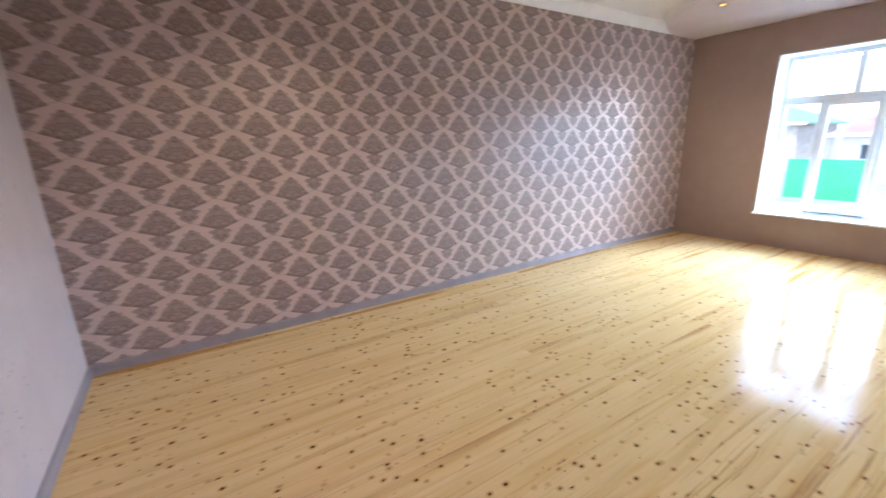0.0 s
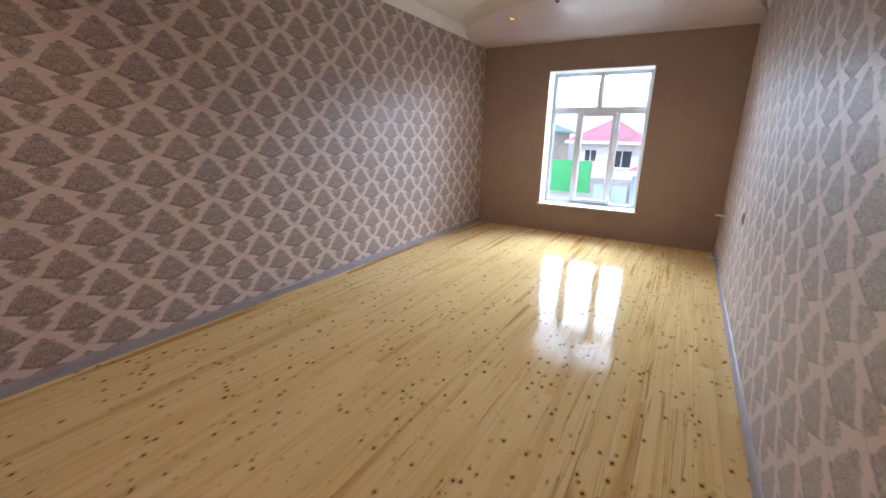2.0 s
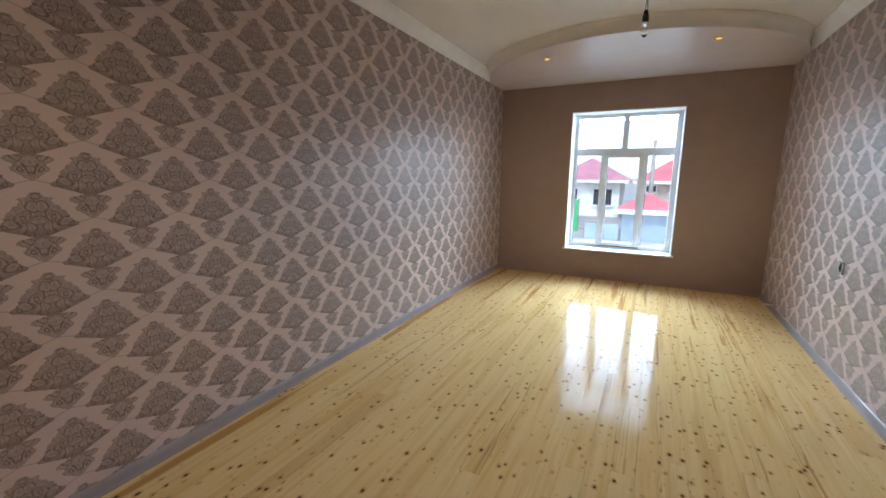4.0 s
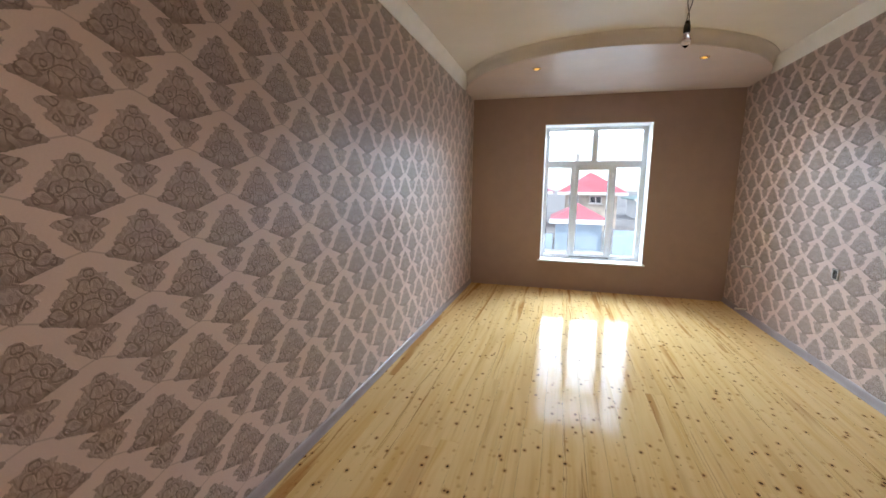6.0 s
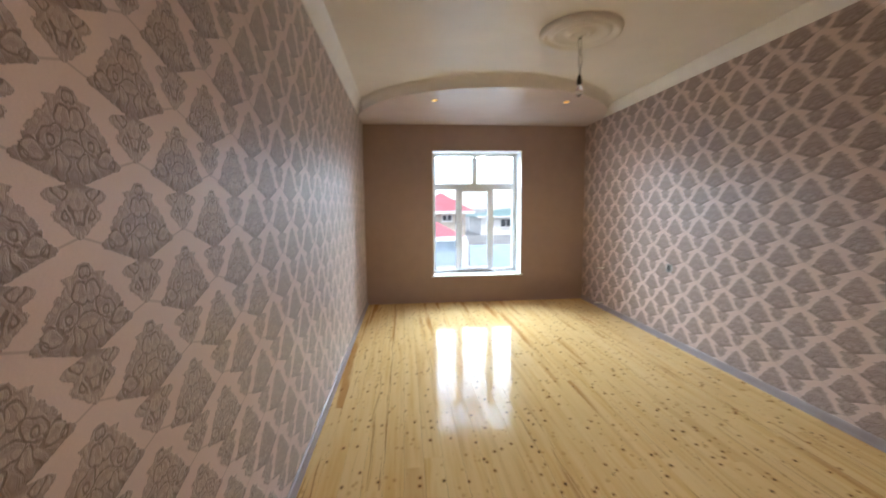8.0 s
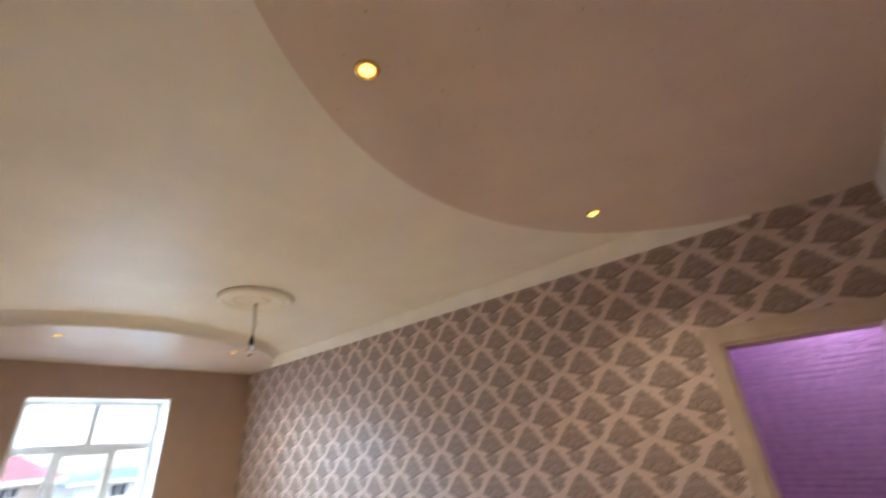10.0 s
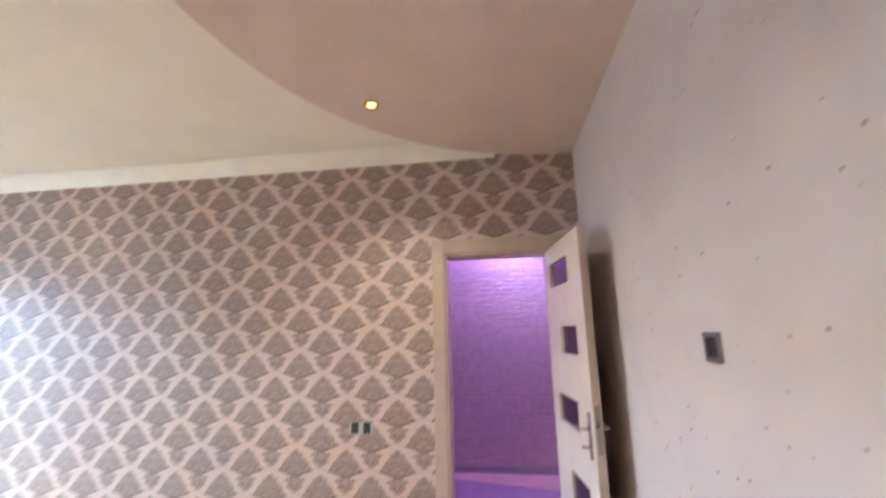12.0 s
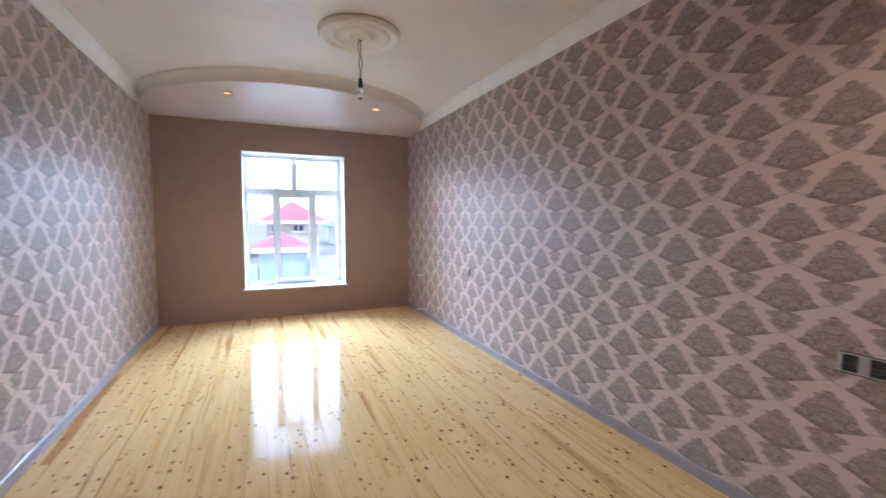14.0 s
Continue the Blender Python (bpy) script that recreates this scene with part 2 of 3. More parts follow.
M_PAPER_L = wallpaper("damask_paper_long_wall", 1.803, 1.540)
M_PAPER_R = wallpaper("damask_paper_door_wall", 1.660, 1.662)
M_TAUPE = paint("taupe_wallpaper", (0.40, 0.295, 0.255), 0.6, 0.02, 6.0, 0.2, 260.0)
M_BACK = speckled("pale_flecked_wallpaper", (0.66, 0.575, 0.555))
M_CEIL = paint("cream_ceiling_paint", (0.85, 0.81, 0.775), 0.5, 0.02, 2.0, 0.05)
M_SOFFIT = speckled("beige_satin_paint", (0.69, 0.575, 0.53), 0.30, 0.45)
M_CORNICE = paint("white_moulding_paint", (0.86, 0.83, 0.79), 0.45, 0.02, 4.0, 0.04)
M_SKIRT = paint("lilac_grey_skirting_plastic", (0.34, 0.295, 0.30), 0.38, 0.04, 5.0, 0.03, Specular_IOR_Level=0.3)
M_PINE = pine("varnished_pine")
M_SUB = paint("dark_subfloor", (0.10, 0.06, 0.03), 0.9)
M_PVC = paint("white_window_plastic", (0.78, 0.80, 0.82), 0.28, 0.015, 5.0, 0.01)
M_REVEAL = paint("white_plaster_reveal", (0.84, 0.84, 0.84), 0.5, 0.02, 5.0, 0.06)
M_RUBBER = paint("black_gasket", (0.03, 0.03, 0.03), 0.6, 0.05)
M_GLASS = glassy("window_glass")
M_CHROME = paint("brushed_chrome", (0.72, 0.71, 0.69), 0.22, 0.03, 20.0, 0.02, 300.0, 1.0)
M_DOOR = paint("cream_laminate", (0.70, 0.60, 0.50), 0.42, 0.03, 7.0, 0.04)
M_CASING = paint("beige_laminate_casing", (0.56, 0.45, 0.36), 0.45, 0.04, 7.0, 0.04)
M_DARKGLASS = paint("smoked_glass", (0.045, 0.025, 0.05), 0.06, 0.02, 3.0, 0.0)
M_STEEL = paint("satin_grey_plate", (0.30, 0.30, 0.30), 0.3, 0.03, 20.0, 0.02, 300.0, 0.8)
M_SILVER = paint("pale_silver_plastic", (0.46, 0.45, 0.43), 0.32, 0.03, 20.0, 0.02, 300.0)
M_BLACK = paint("black_plastic", (0.025, 0.025, 0.027), 0.3, 0.04)
M_WIRE = paint("grey_cable", (0.09, 0.085, 0.08), 0.5, 0.04)
M_BULB = glassy("bulb_glass", (1, 1, 1), 0.02)
M_LAMP = glow("warm_lamp_face", (1.0, 0.50, 0.08), 0.45)
M_GOLD = paint("gilt_lamp_ring", (0.75, 0.55, 0.25), 0.25, 0.04, 20.0, 0.02, 300.0, 1.0)
M_PLASTER = paint("white_plaster_ornament", (0.84, 0.80, 0.75), 0.45, 0.02, 5.0, 0.05)
M_PIPE = paint("white_pipe_plastic", (0.80, 0.78, 0.72), 0.35, 0.02)
M_HALLBRICK = paint("pale_split_brick", (0.62, 0.48, 0.49), 0.7, 0.05, 14.0, 0.5, 90.0)
M_MORTAR = paint("grey_mortar", (0.36, 0.29, 0.30), 0.9, 0.08, 20.0, 0.4, 120.0)
M_HALLFLOOR = paint("pink_beige_laminate", (0.66, 0.47, 0.40), 0.35, 0.06, 4.0, 0.05)
M_MAT = paint("lilac_floor_runner", (0.34, 0.26, 0.32), 0.85, 0.06, 8.0, 0.4, 120.0)
M_LED = glow("violet_led", (0.62, 0.24, 1.0), 1.5)


# ---- building helpers ----
def mesh_from(bm, name):
    me = bpy.data.meshes.new(name)
    bm.normal_update()
    bm.to_mesh(me)
    bm.free()
    return me


def block(bm, lo, hi, bevel=0.0):
    """A box between two corners, with bevelled edges if asked."""
    m = Matrix.Translation([(a + b) / 2 for a, b in zip(lo, hi)]) @ Matrix.Diagonal([*(max(1e-4, b - a) for a, b in zip(lo, hi)), 1])
    made = bmesh.ops.create_cube(bm, size=1, matrix=m)
    if bevel:
        edges = list({e for v in made["verts"] for e in v.link_edges})
        bmesh.ops.bevel(bm, geom=edges, offset=bevel, segments=2, affect="EDGES", profile=0.6)
    return bm


def box(lo, hi, bevel=0.0):
    return block(bmesh.new(), lo, hi, bevel)


def thing(name, at, label, category, group="", kind=""):
    """An empty at a thing's base, which parents its parts."""
    ob = new(name)
    ob.empty_display_size = 0.1
    ob.matrix_world = at if isinstance(at, Matrix) else Matrix.Translation(at)
    return tagged(ob, label, category, group, kind)


def part(name, bm, material, parent=None, label="", smooth=False):
    me = bm if isinstance(bm, bpy.types.Mesh) else mesh_from(bm, name)
    if not me.materials:
        me.materials.append(material)
    if smooth:
        me.polygons.foreach_set("use_smooth", [True] * len(me.polygons))
    ob = new(name, me)
    if parent is not None:
        ob.parent = parent
    if label:
        ob["label"] = label
    return ob


def structure(name, bm, material, label, category, smooth=False):
    return tagged(part(name, bm, material, None, "", smooth), label, category, "", "structure")


def lathe(profile, segments=40):
    """A turned shape about z from (radius, height) pairs."""
    bm = bmesh.new()
    rings = []
    for r, z in profile:
        if r < 1e-5:
            rings.append([bm.verts.new((0, 0, z))])
        else:
            rings.append([bm.verts.new((r * math.cos(a), r * math.sin(a), z)) for a in (2 * math.pi * i / segments for i in range(segments))])
    for a, b in zip(rings, rings[1:]):
        for i in range(segments):
            j = (i + 1) % segments
            q = [a[i % len(a)], a[j % len(a)], b[j % len(b)], b[i % len(b)]]
            q = [v for k, v in enumerate(q) if v not in q[:k]]
            if len(q) > 2:
                bm.faces.new(q)
    bmesh.ops.recalc_face_normals(bm, faces=bm.faces)
    return bm


def tube(points, radius, segments=8, bm=None):
    """A round bar along a line of points."""
    bm = bm or bmesh.new()
    rings = []
    pts = [Vector(p) for p in points]
    for i, p in enumerate(pts):
        d = (pts[min(i + 1, len(pts) - 1)] - pts[max(i - 1, 0)]).normalized()
        a = d.orthogonal().normalized() if abs(d.z) < 0.9 else Vector((1, 0, 0)).cross(d).normalized()
        b = d.cross(a)
        rings.append([bm.verts.new(p + radius * (math.cos(t) * a + math.sin(t) * b)) for t in (2 * math.pi * k / segments for k in range(segments))])
    for a, b in zip(rings, rings[1:]):
        for k in range(segments):
            bm.faces.new((a[k], a[(k + 1) % segments], b[(k + 1) % segments], b[k]))
    bm.faces.new(rings[0][::-1])
    bm.faces.new(rings[-1])
    bmesh.ops.recalc_face_normals(bm, faces=bm.faces)
    return bm


def extrude_outline(points, z0, z1):
    """A flat outline (x, y) drawn up from z0 to z1."""
    bm = bmesh.new()
    lo = [bm.verts.new((x, y, z0)) for x, y in points]
    hi = [bm.verts.new((x, y, z1)) for x, y in points]
    n = len(points)
    bm.faces.new(lo[::-1])
    bm.faces.new(hi)
    for i in range(n):
        bm.faces.new((lo[i], lo[(i + 1) % n], hi[(i + 1) % n], hi[i]))
    bmesh.ops.recalc_face_normals(bm, faces=bm.faces)
    return bm


# ---- large structure ----
T = 0.20                                   # inner wall thickness
WALL_TOP = 3.0
DOOR_Y0, DOOR_Y1, DOOR_Z = 0.205, 0.972, 2.032
WIN_X0, WIN_X1, WIN_Z0, WIN_Z1 = 1.035, 2.432, 0.42, 2.357
WIN_T = 0.42

structure("wall_west", box((-T, -T, -0.1), (0, L, WALL_TOP)), M_PAPER_L, "long wall papered in pink-grey damask", "wall")
bm = bmesh.new()
block(bm, (W, -T, -0.1), (W + T, DOOR_Y0, WALL_TOP))
block(bm, (W, DOOR_Y1, -0.1), (W + T, L, WALL_TOP))
block(bm, (W, DOOR_Y0, DOOR_Z), (W + T, DOOR_Y1, WALL_TOP))
structure("wall_east", bm, M_PAPER_R, "damask papered wall with a doorway", "wall")
structure("wall_south", box((0, -T, -0.1), (W, 0, WALL_TOP)), M_BACK, "pale plain wallpaper with tiny dark flecks", "wall")
bm = bmesh.new()
block(bm, (-T, L, -0.1), (WIN_X0, L + WIN_T, WALL_TOP))
block(bm, (WIN_X1, L, -0.1), (W + T, L + WIN_T, WALL_TOP))
block(bm, (WIN_X0, L, -0.1), (WIN_X1, L + WIN_T, WIN_Z0))
block(bm, (WIN_X0, L, WIN_Z1), (WIN_X1, L + WIN_T, WALL_TOP))
structure("wall_north", bm, M_TAUPE, "plain taupe wall around the window", "wall")

structure("ceiling", box((0, 0, HC), (W, L, WALL_TOP)), M_CEIL, "smooth cream painted ceiling", "ceiling")


def arc_outline(cy, edge, sign, r):
    """A dropped panel between an end wall and a round front edge of radius r."""
    cx = W / 2
    half = math.asin((W / 2) / r)
    pts = []
    for i in range(65):
        a = -half + 2 * half * i / 64
        pts.append((cx + r * math.sin(a), cy + sign * r * math.cos(a)))
    pts[0], pts[-1] = (0.0, pts[0][1]), (W, pts[-1][1])
    return [(0.0, edge), *pts, (W, edge)]


structure("ceiling_panel_north", extrude_outline(arc_outline(6.90, L, -1, 1.75), H, HC - 0.001), M_SOFFIT, "dropped ceiling panel with curved front edge", "ceiling panel")
structure("ceiling_panel_south", extrude_outline(arc_outline(0.030, 0.0, 1, 1.737), H, HC - 0.001), M_SOFFIT, "dropped beige ceiling panel with curved edge", "ceiling panel")


def cove(name, cy, radius):
    """A hollow fillet between the ceiling and the curved edge of the dropped panel."""
    half = math.asin((W / 2 - 0.09) / radius)
    bm = bmesh.new()
    rows = []
    for i in range(65):
        a = -half + 2 * half * i / 64
        rows.append([bm.verts.new((W / 2 + (radius + u) * math.sin(a), cy - (radius + u) * math.cos(a), H + 0.001 + v))
                     for u, v in ((-0.004, 0.0), *((0.058 * (1 - math.cos(b)), 0.1125 * math.sin(b)) for b in (math.pi / 2 * k / 7 for k in range(8))), (-0.004, 0.1125))])
    n = len(rows[0])
    for a, b in zip(rows, rows[1:]):
        for k in range(n):
            bm.faces.new((a[k], a[(k + 1) % n], b[(k + 1) % n], b[k]))
    bm.faces.new(rows[0])
    bm.faces.new(rows[-1][::-1])
    bmesh.ops.recalc_face_normals(bm, faces=bm.faces)
    structure(name, bm, M_CEIL, "hollow fillet along the curved panel edge", "cove", True)


cove("trim_cove_north", 6.90, 1.75)


def cornice(name, x, side):
    """A cove moulding along a long wall: a plain, slightly hollowed slant."""
    sec = [(0.0, 0.0), (0.008, 0.0), (0.013, 0.004)]
    sec += [(0.014 + 0.070 * f - 0.006 * math.sin(math.pi * f), 0.008 + 0.090 * f + 0.006 * math.sin(math.pi * f)) for f in (i / 8 for i in range(9))]
    sec += [(0.090, 0.102), (0.091, 0.112), (0.0, 0.112)]
    y0, y1 = 0.56, 6.50
    bm = bmesh.new()
    a = [bm.verts.new((x + side * u, y0, HC - 0.113 + v)) for u, v in sec]
    b = [bm.verts.new((x + side * u, y1, HC - 0.113 + v)) for u, v in sec]
    for i in range(len(sec)):
        j = (i + 1) % len(sec)
        bm.faces.new((a[i], a[j], b[j], b[i]))
    bm.faces.new(a)
    bm.faces.new(b[::-1])
    bmesh.ops.recalc_face_normals(bm, faces=bm.faces)
    return structure(name, bm, M_CORNICE, "white cove moulding under the ceiling", "cornice")


cornice("trim_cornice_west", 0.001, 1)
cornice("trim_cornice_east", W - 0.001, -1)


def skirting(name, a, b, normal, label="lilac-grey glossy skirting board"):
    """A rounded skirting strip from a to b, its face towards normal."""
    sec = [(0, 0), (0.020, 0), (0.020, 0.008), (0.016, 0.016), (0.014, 0.048), (0.010, 0.060), (0.004, 0.066), (0, 0.066)]
    bm = bmesh.new()
    ends = [[bm.verts.new((p[0] + normal[0] * u, p[1] + normal[1] * u, v)) for u, v in sec] for p in (a, b)]
    for i in range(len(sec)):
        j = (i + 1) % len(sec)
        bm.faces.new((ends[0][i], ends[0][j], ends[1][j], ends[1][i]))
    bm.faces.new(ends[0])
    bm.faces.new(ends[1][::-1])
    bmesh.ops.recalc_face_normals(bm, faces=bm.faces)
    return structure(name, bm, M_SKIRT, label, "skirting")


skirting("baseboard_west", (0.001, 0.02), (0.001, L - 0.002), (1, 0))
skirting("baseboard_east", (W - 0.001, 1.09), (W - 0.001, L - 0.002), (-1, 0))
skirting("baseboard_south", (0.002, 0.001), (W - 0.002, 0.001), (0, 1), "pale glossy skirting board under the plain wall")


# ---- window ----
def rail(parent, name, lo, hi, material=None, bevel=0.006):
    return part(name, box(lo, hi, bevel), material or M_PVC, parent)


def build_window():
    y0, y1 = L + 0.27, L + 0.34
    win = thing("window_1", (0, 0, 0), "white plastic window with three lower and two upper panes", "window", "", "structure")
    fw = 0.055
    x0, x1, z0, z1 = WIN_X0 + 0.004, WIN_X1 - 0.004, WIN_Z0 + 0.015, WIN_Z1 - 0.004
    zt = z1 - 0.282 * (z1 - z0)                 # transom
    mw = 0.034
    rail(win, "frame", (x0, y0, z0), (x0 + fw, y1, z1))
    rail(win, "frame", (x1 - fw - 0.018, y0, z0), (x1, y1, z1))
    rail(win, "frame", (x0 + fw, y0, z0), (x1 - fw, y1, z0 + fw))
    rail(win, "frame", (x0 + fw, y0, z1 - fw), (x1 - fw, y1, z1))
    rail(win, "transom", (x0 + fw, y0 - 0.002, zt - mw), (x1 - fw - 0.018, y1, zt + mw + 0.022))
    xm = (x0 + x1) / 2
    rail(win, "mullion", (xm - mw, y0 - 0.001, zt + mw + 0.022), (xm + mw, y1, z1 - fw))
    xa, xb = x0 + 0.305 * (x1 - x0), x0 + 0.695 * (x1 - x0)
    for xc in (xa, xb):
        rail(win, "mullion", (xc - mw, y0 - 0.001, z0 + fw), (xc + mw, y1, zt - mw))
    # opening sash
    sash = part("sash", box((xa + 0.012, y0 - 0.022, z0 + 0.03), (xa + 0.066, y1 - 0.02, zt - 0.012), 0.008), M_PVC, win, "opening casement, shut")
    for lo, hi in (((xb - 0.066, y0 - 0.022, z0 + 0.03), (xb - 0.012, y1 - 0.02, zt - 0.012)),
                   ((xa + 0.066, y0 - 0.021, z0 + 0.03), (xb - 0.066, y1 - 0.02, z0 + 0.085)),
                   ((xa + 0.066, y0 - 0.021, zt - 0.07), (xb - 0.066, y1 - 0.02, zt - 0.012))):
        part("sash_rail", box(lo, hi, 0.008), M_PVC, sash)
    # solid black strip that draws the shade of the gap below the sash
    part("gap_shade_strip", box((xa - 0.01, y0 - 0.006, z0 + 0.018), (xb + 0.01, y0 - 0.001, z0 + 0.029)), M_RUBBER, win, "black strip standing for the shaded gap under the casement")
    hz = z0 + 0.40 * (zt - z0)
    handle = box((xa + 0.032, y0 - 0.034, hz - 0.035), (xa + 0.058, y0 - 0.022, hz + 0.035), 0.004)
    block(handle, (xa + 0.037, y0 - 0.062, hz - 0.010), (xa + 0.053, y0 - 0.033, hz + 0.010), 0.003)
    block(handle, (xa + 0.036, y0 - 0.070, hz - 0.012), (xa + 0.054, y0 - 0.054, hz + 0.105), 0.005)
    part("window_handle", handle, M_PVC, sash, "white lever handle")
    for hzz in (z0 + 0.16, zt - 0.16):
        part("hinge", tube([(xb - 0.006, y0 - 0.026, hzz - 0.04), (xb - 0.006, y0 - 0.026, hzz + 0.04)], 0.008, 12), M_PVC, sash, "", True)
    yg = y0 + 0.03
    g = 0.004
    panes = [((x0 + fw, zt + mw), (xm - mw, z1 - fw)), ((xm + mw, zt + mw), (x1 - fw, z1 - fw)),
             ((x0 + fw, z0 + fw), (xa - mw, zt - mw)), ((xa + 0.066, z0 + 0.085), (xb - 0.066, zt - 0.07)), ((xb + mw, z0 + fw), (x1 - fw, zt - mw))]
    for (ax, az), (bx, bz) in panes:
        pane = part("pane", box((ax - g, yg, az - g), (bx + g, yg + 0.006, bz + g)), M_GLASS, win, "clear glass")
        pane.visible_shadow = False
        for lo, hi in (((ax, yg - 0.006, az), (ax + 0.005, yg, bz)), ((bx - 0.005, yg - 0.006, az), (bx, yg, bz)),
                       ((ax + 0.005, yg - 0.006, az), (bx - 0.005, yg, az + 0.005)), ((ax + 0.005, yg - 0.006, bz - 0.005), (bx - 0.005, yg, bz))):
            part("gasket", box(lo, hi), M_RUBBER, win)
    # white lining of the opening and the sill board
    part("reveal_lining", box((WIN_X0 - 0.001, L - 0.004, WIN_Z0 + 0.012), (WIN_X0 + 0.012, y0 - 0.001, WIN_Z1), 0.002), M_REVEAL, win)
    part("reveal_lining", box((WIN_X1 - 0.012, L - 0.004, WIN_Z0 + 0.012), (WIN_X1 + 0.001, y0 - 0.001, WIN_Z1), 0.002), M_REVEAL, win)
    part("reveal_lining", box((WIN_X0 + 0.012, L - 0.004, WIN_Z1 - 0.012), (WIN_X1 - 0.012, y0 - 0.001, WIN_Z1 + 0.001), 0.002), M_REVEAL, win)
    part("window_sill", box((WIN_X0 - 0.025, L - 0.035, WIN_Z0 - 0.012), (WIN_X1 + 0.025, y0 - 0.001, WIN_Z0 + 0.012), 0.005), M_REVEAL, win, "white glossy sill board")
    part("outer_ledge", box((WIN_X0 - 0.02, y1, WIN_Z0 - 0.02), (WIN_X1 + 0.02, L + WIN_T + 0.06, WIN_Z0 + 0.005), 0.003), M_STEEL, win, "grey metal outer ledge")


build_window()


# ---- doorway and door ----
def build_door():
    # lining and casings
    fr = thing("door_frame", (W, DOOR_Y0, 0), "beige laminate door frame with flat casing", "door frame", "", "structure")
    jt = 0.03
    part("jamb", box((W - 0.002, DOOR_Y0, 0), (W + T + 0.002, DOOR_Y0 + jt, DOOR_Z), 0.002), M_CASING, fr).matrix_parent_inverse = fr.matrix_world.inverted()
    part("jamb", box((W - 0.002, DOOR_Y1 - jt, 0), (W + T + 0.002, DOOR_Y1, DOOR_Z), 0.002), M_CASING, fr).matrix_parent_inverse = fr.matrix_world.inverted()
    part("head", box((W - 0.002, DOOR_Y0 + jt, DOOR_Z - jt), (W + T + 0.002, DOOR_Y1 - jt, DOOR_Z), 0.002), M_CASING, fr).matrix_parent_inverse = fr.matrix_world.inverted()
    for x0, x1 in ((W - 0.016, W - 0.001), (W + T + 0.001, W + T + 0.016)):
        for lo, hi in (((x0, DOOR_Y1 - 0.012, 0), (x1, DOOR_Y1 + 0.074, DOOR_Z + 0.092)),
                       ((x0, DOOR_Y0 - 0.095, 0), (x1, DOOR_Y0 + 0.012, DOOR_Z + 0.092)),
                       ((x0, DOOR_Y0 + 0.012, DOOR_Z - 0.012), (x1, DOOR_Y1 - 0.012, DOOR_Z + 0.092))):
            part("casing", box(lo, hi, 0.005), M_CASING, fr).matrix_parent_inverse = fr.matrix_world.inverted()
    strike = part("strike_plate", box((W + 0.05, DOOR_Y1 - jt - 0.003, 0.93), (W + 0.075, DOOR_Y1 - jt - 0.0005, 1.10), 0.001), M_STEEL, fr, "dark metal strike plate")
    strike.matrix_parent_inverse = fr.matrix_world.inverted()

    # leaf: local x along its width from the hinge, y its thickness, z up
    width, high, thick = 0.735, 1.985, 0.040
    hinge = Vector((W - 0.012, DOOR_Y0 + 0.028, 0.012))
    tip = Vector((2.715, 0.150, 0.012))
    d = tip - hinge
    leaf = thing("door", Matrix.Translation(hinge) @ Matrix.Rotation(math.atan2(d.y, d.x), 4, "Z"), "cream laminate door with five smoked panes, standing open", "door")
    # glazed slots: start and end along the width, bottom and top
    slots = [(0.12, 0.515, 1.71, 1.89), (0.275, 0.60, 1.31, 1.49), (0.12, 0.515, 0.91, 1.09), (0.275, 0.60, 0.515, 0.695), (0.12, 0.515, 0.12, 0.30)]
    panel = bmesh.new()
    edges = sorted({0.0, high, *(z for s in slots for z in s[2:])})
    for z0, z1 in zip(edges, edges[1:]):
        hole = next((s for s in slots if s[2] <= z0 + 1e-6 and s[3] >= z1 - 1e-6), None)
        spans = [(0, width)] if hole is None else [(0, hole[0]), (hole[1], width)]
        for a, b in spans:
            block(panel, (a, -thick / 2, z0), (b, thick / 2, z1))
    bmesh.ops.remove_doubles(panel, verts=panel.verts, dist=1e-5)
    part("leaf_panel", panel, M_DOOR, leaf)
    part("edge_band", box((width, -thick / 2, 0), (width + 0.002, thick / 2, high)), M_CASING, leaf, "yellowish edge band")
    for a, b, z0, z1 in slots:
        pane = part("glass_panel", box((a + 0.001, -0.006, z0 + 0.001), (b - 0.001, 0.006, z1 - 0.001)), M_DARKGLASS, leaf, "dark glossy smoked glass")
        for side in (-1, 1):
            y0, y1 = sorted((side * 0.0065, side * (thick / 2 + 0.002)))
            ring = bmesh.new()
            w = 0.012
            block(ring, (a, y0, z0), (a + w, y1, z1))
            block(ring, (b - w, y0, z0), (b, y1, z1))
            block(ring, (a + w, y0, z0), (b - w, y1, z0 + w))
            block(ring, (a + w, y0, z1 - w), (b - w, y1, z1))
            part("glazing_bead", ring, M_DOOR, pane)
    for side in (-1, 1):
        s = side * thick / 2
        y0, y1 = sorted((s, s + side * 0.008))
        plate = part("handle_plate", box((width - 0.075, y0, 0.845), (width - 0.037, y1, 1.06), 0.003), M_CHROME, leaf, "chrome handle plate")
        lever = tube([(width - 0.056, s, 0.985), (width - 0.056, s + side * 0.048, 0.985), (width - 0.075, s + side * 0.055, 0.985), (width - 0.18, s + side * 0.055, 0.983)], 0.009, 10)
        part("lever", lever, M_CHROME, plate, "", True)
        part("thumb_turn", tube([(width - 0.056, s, 0.90), (width - 0.056, s + side * 0.034, 0.90), (width - 0.075, s + side * 0.034, 0.90)], 0.007, 10), M_CHROME, plate, "", True)
    part("lock_face", box((width + 0.002, -0.011, 0.88), (width + 0.0035, 0.011, 1.10)), M_STEEL, leaf)
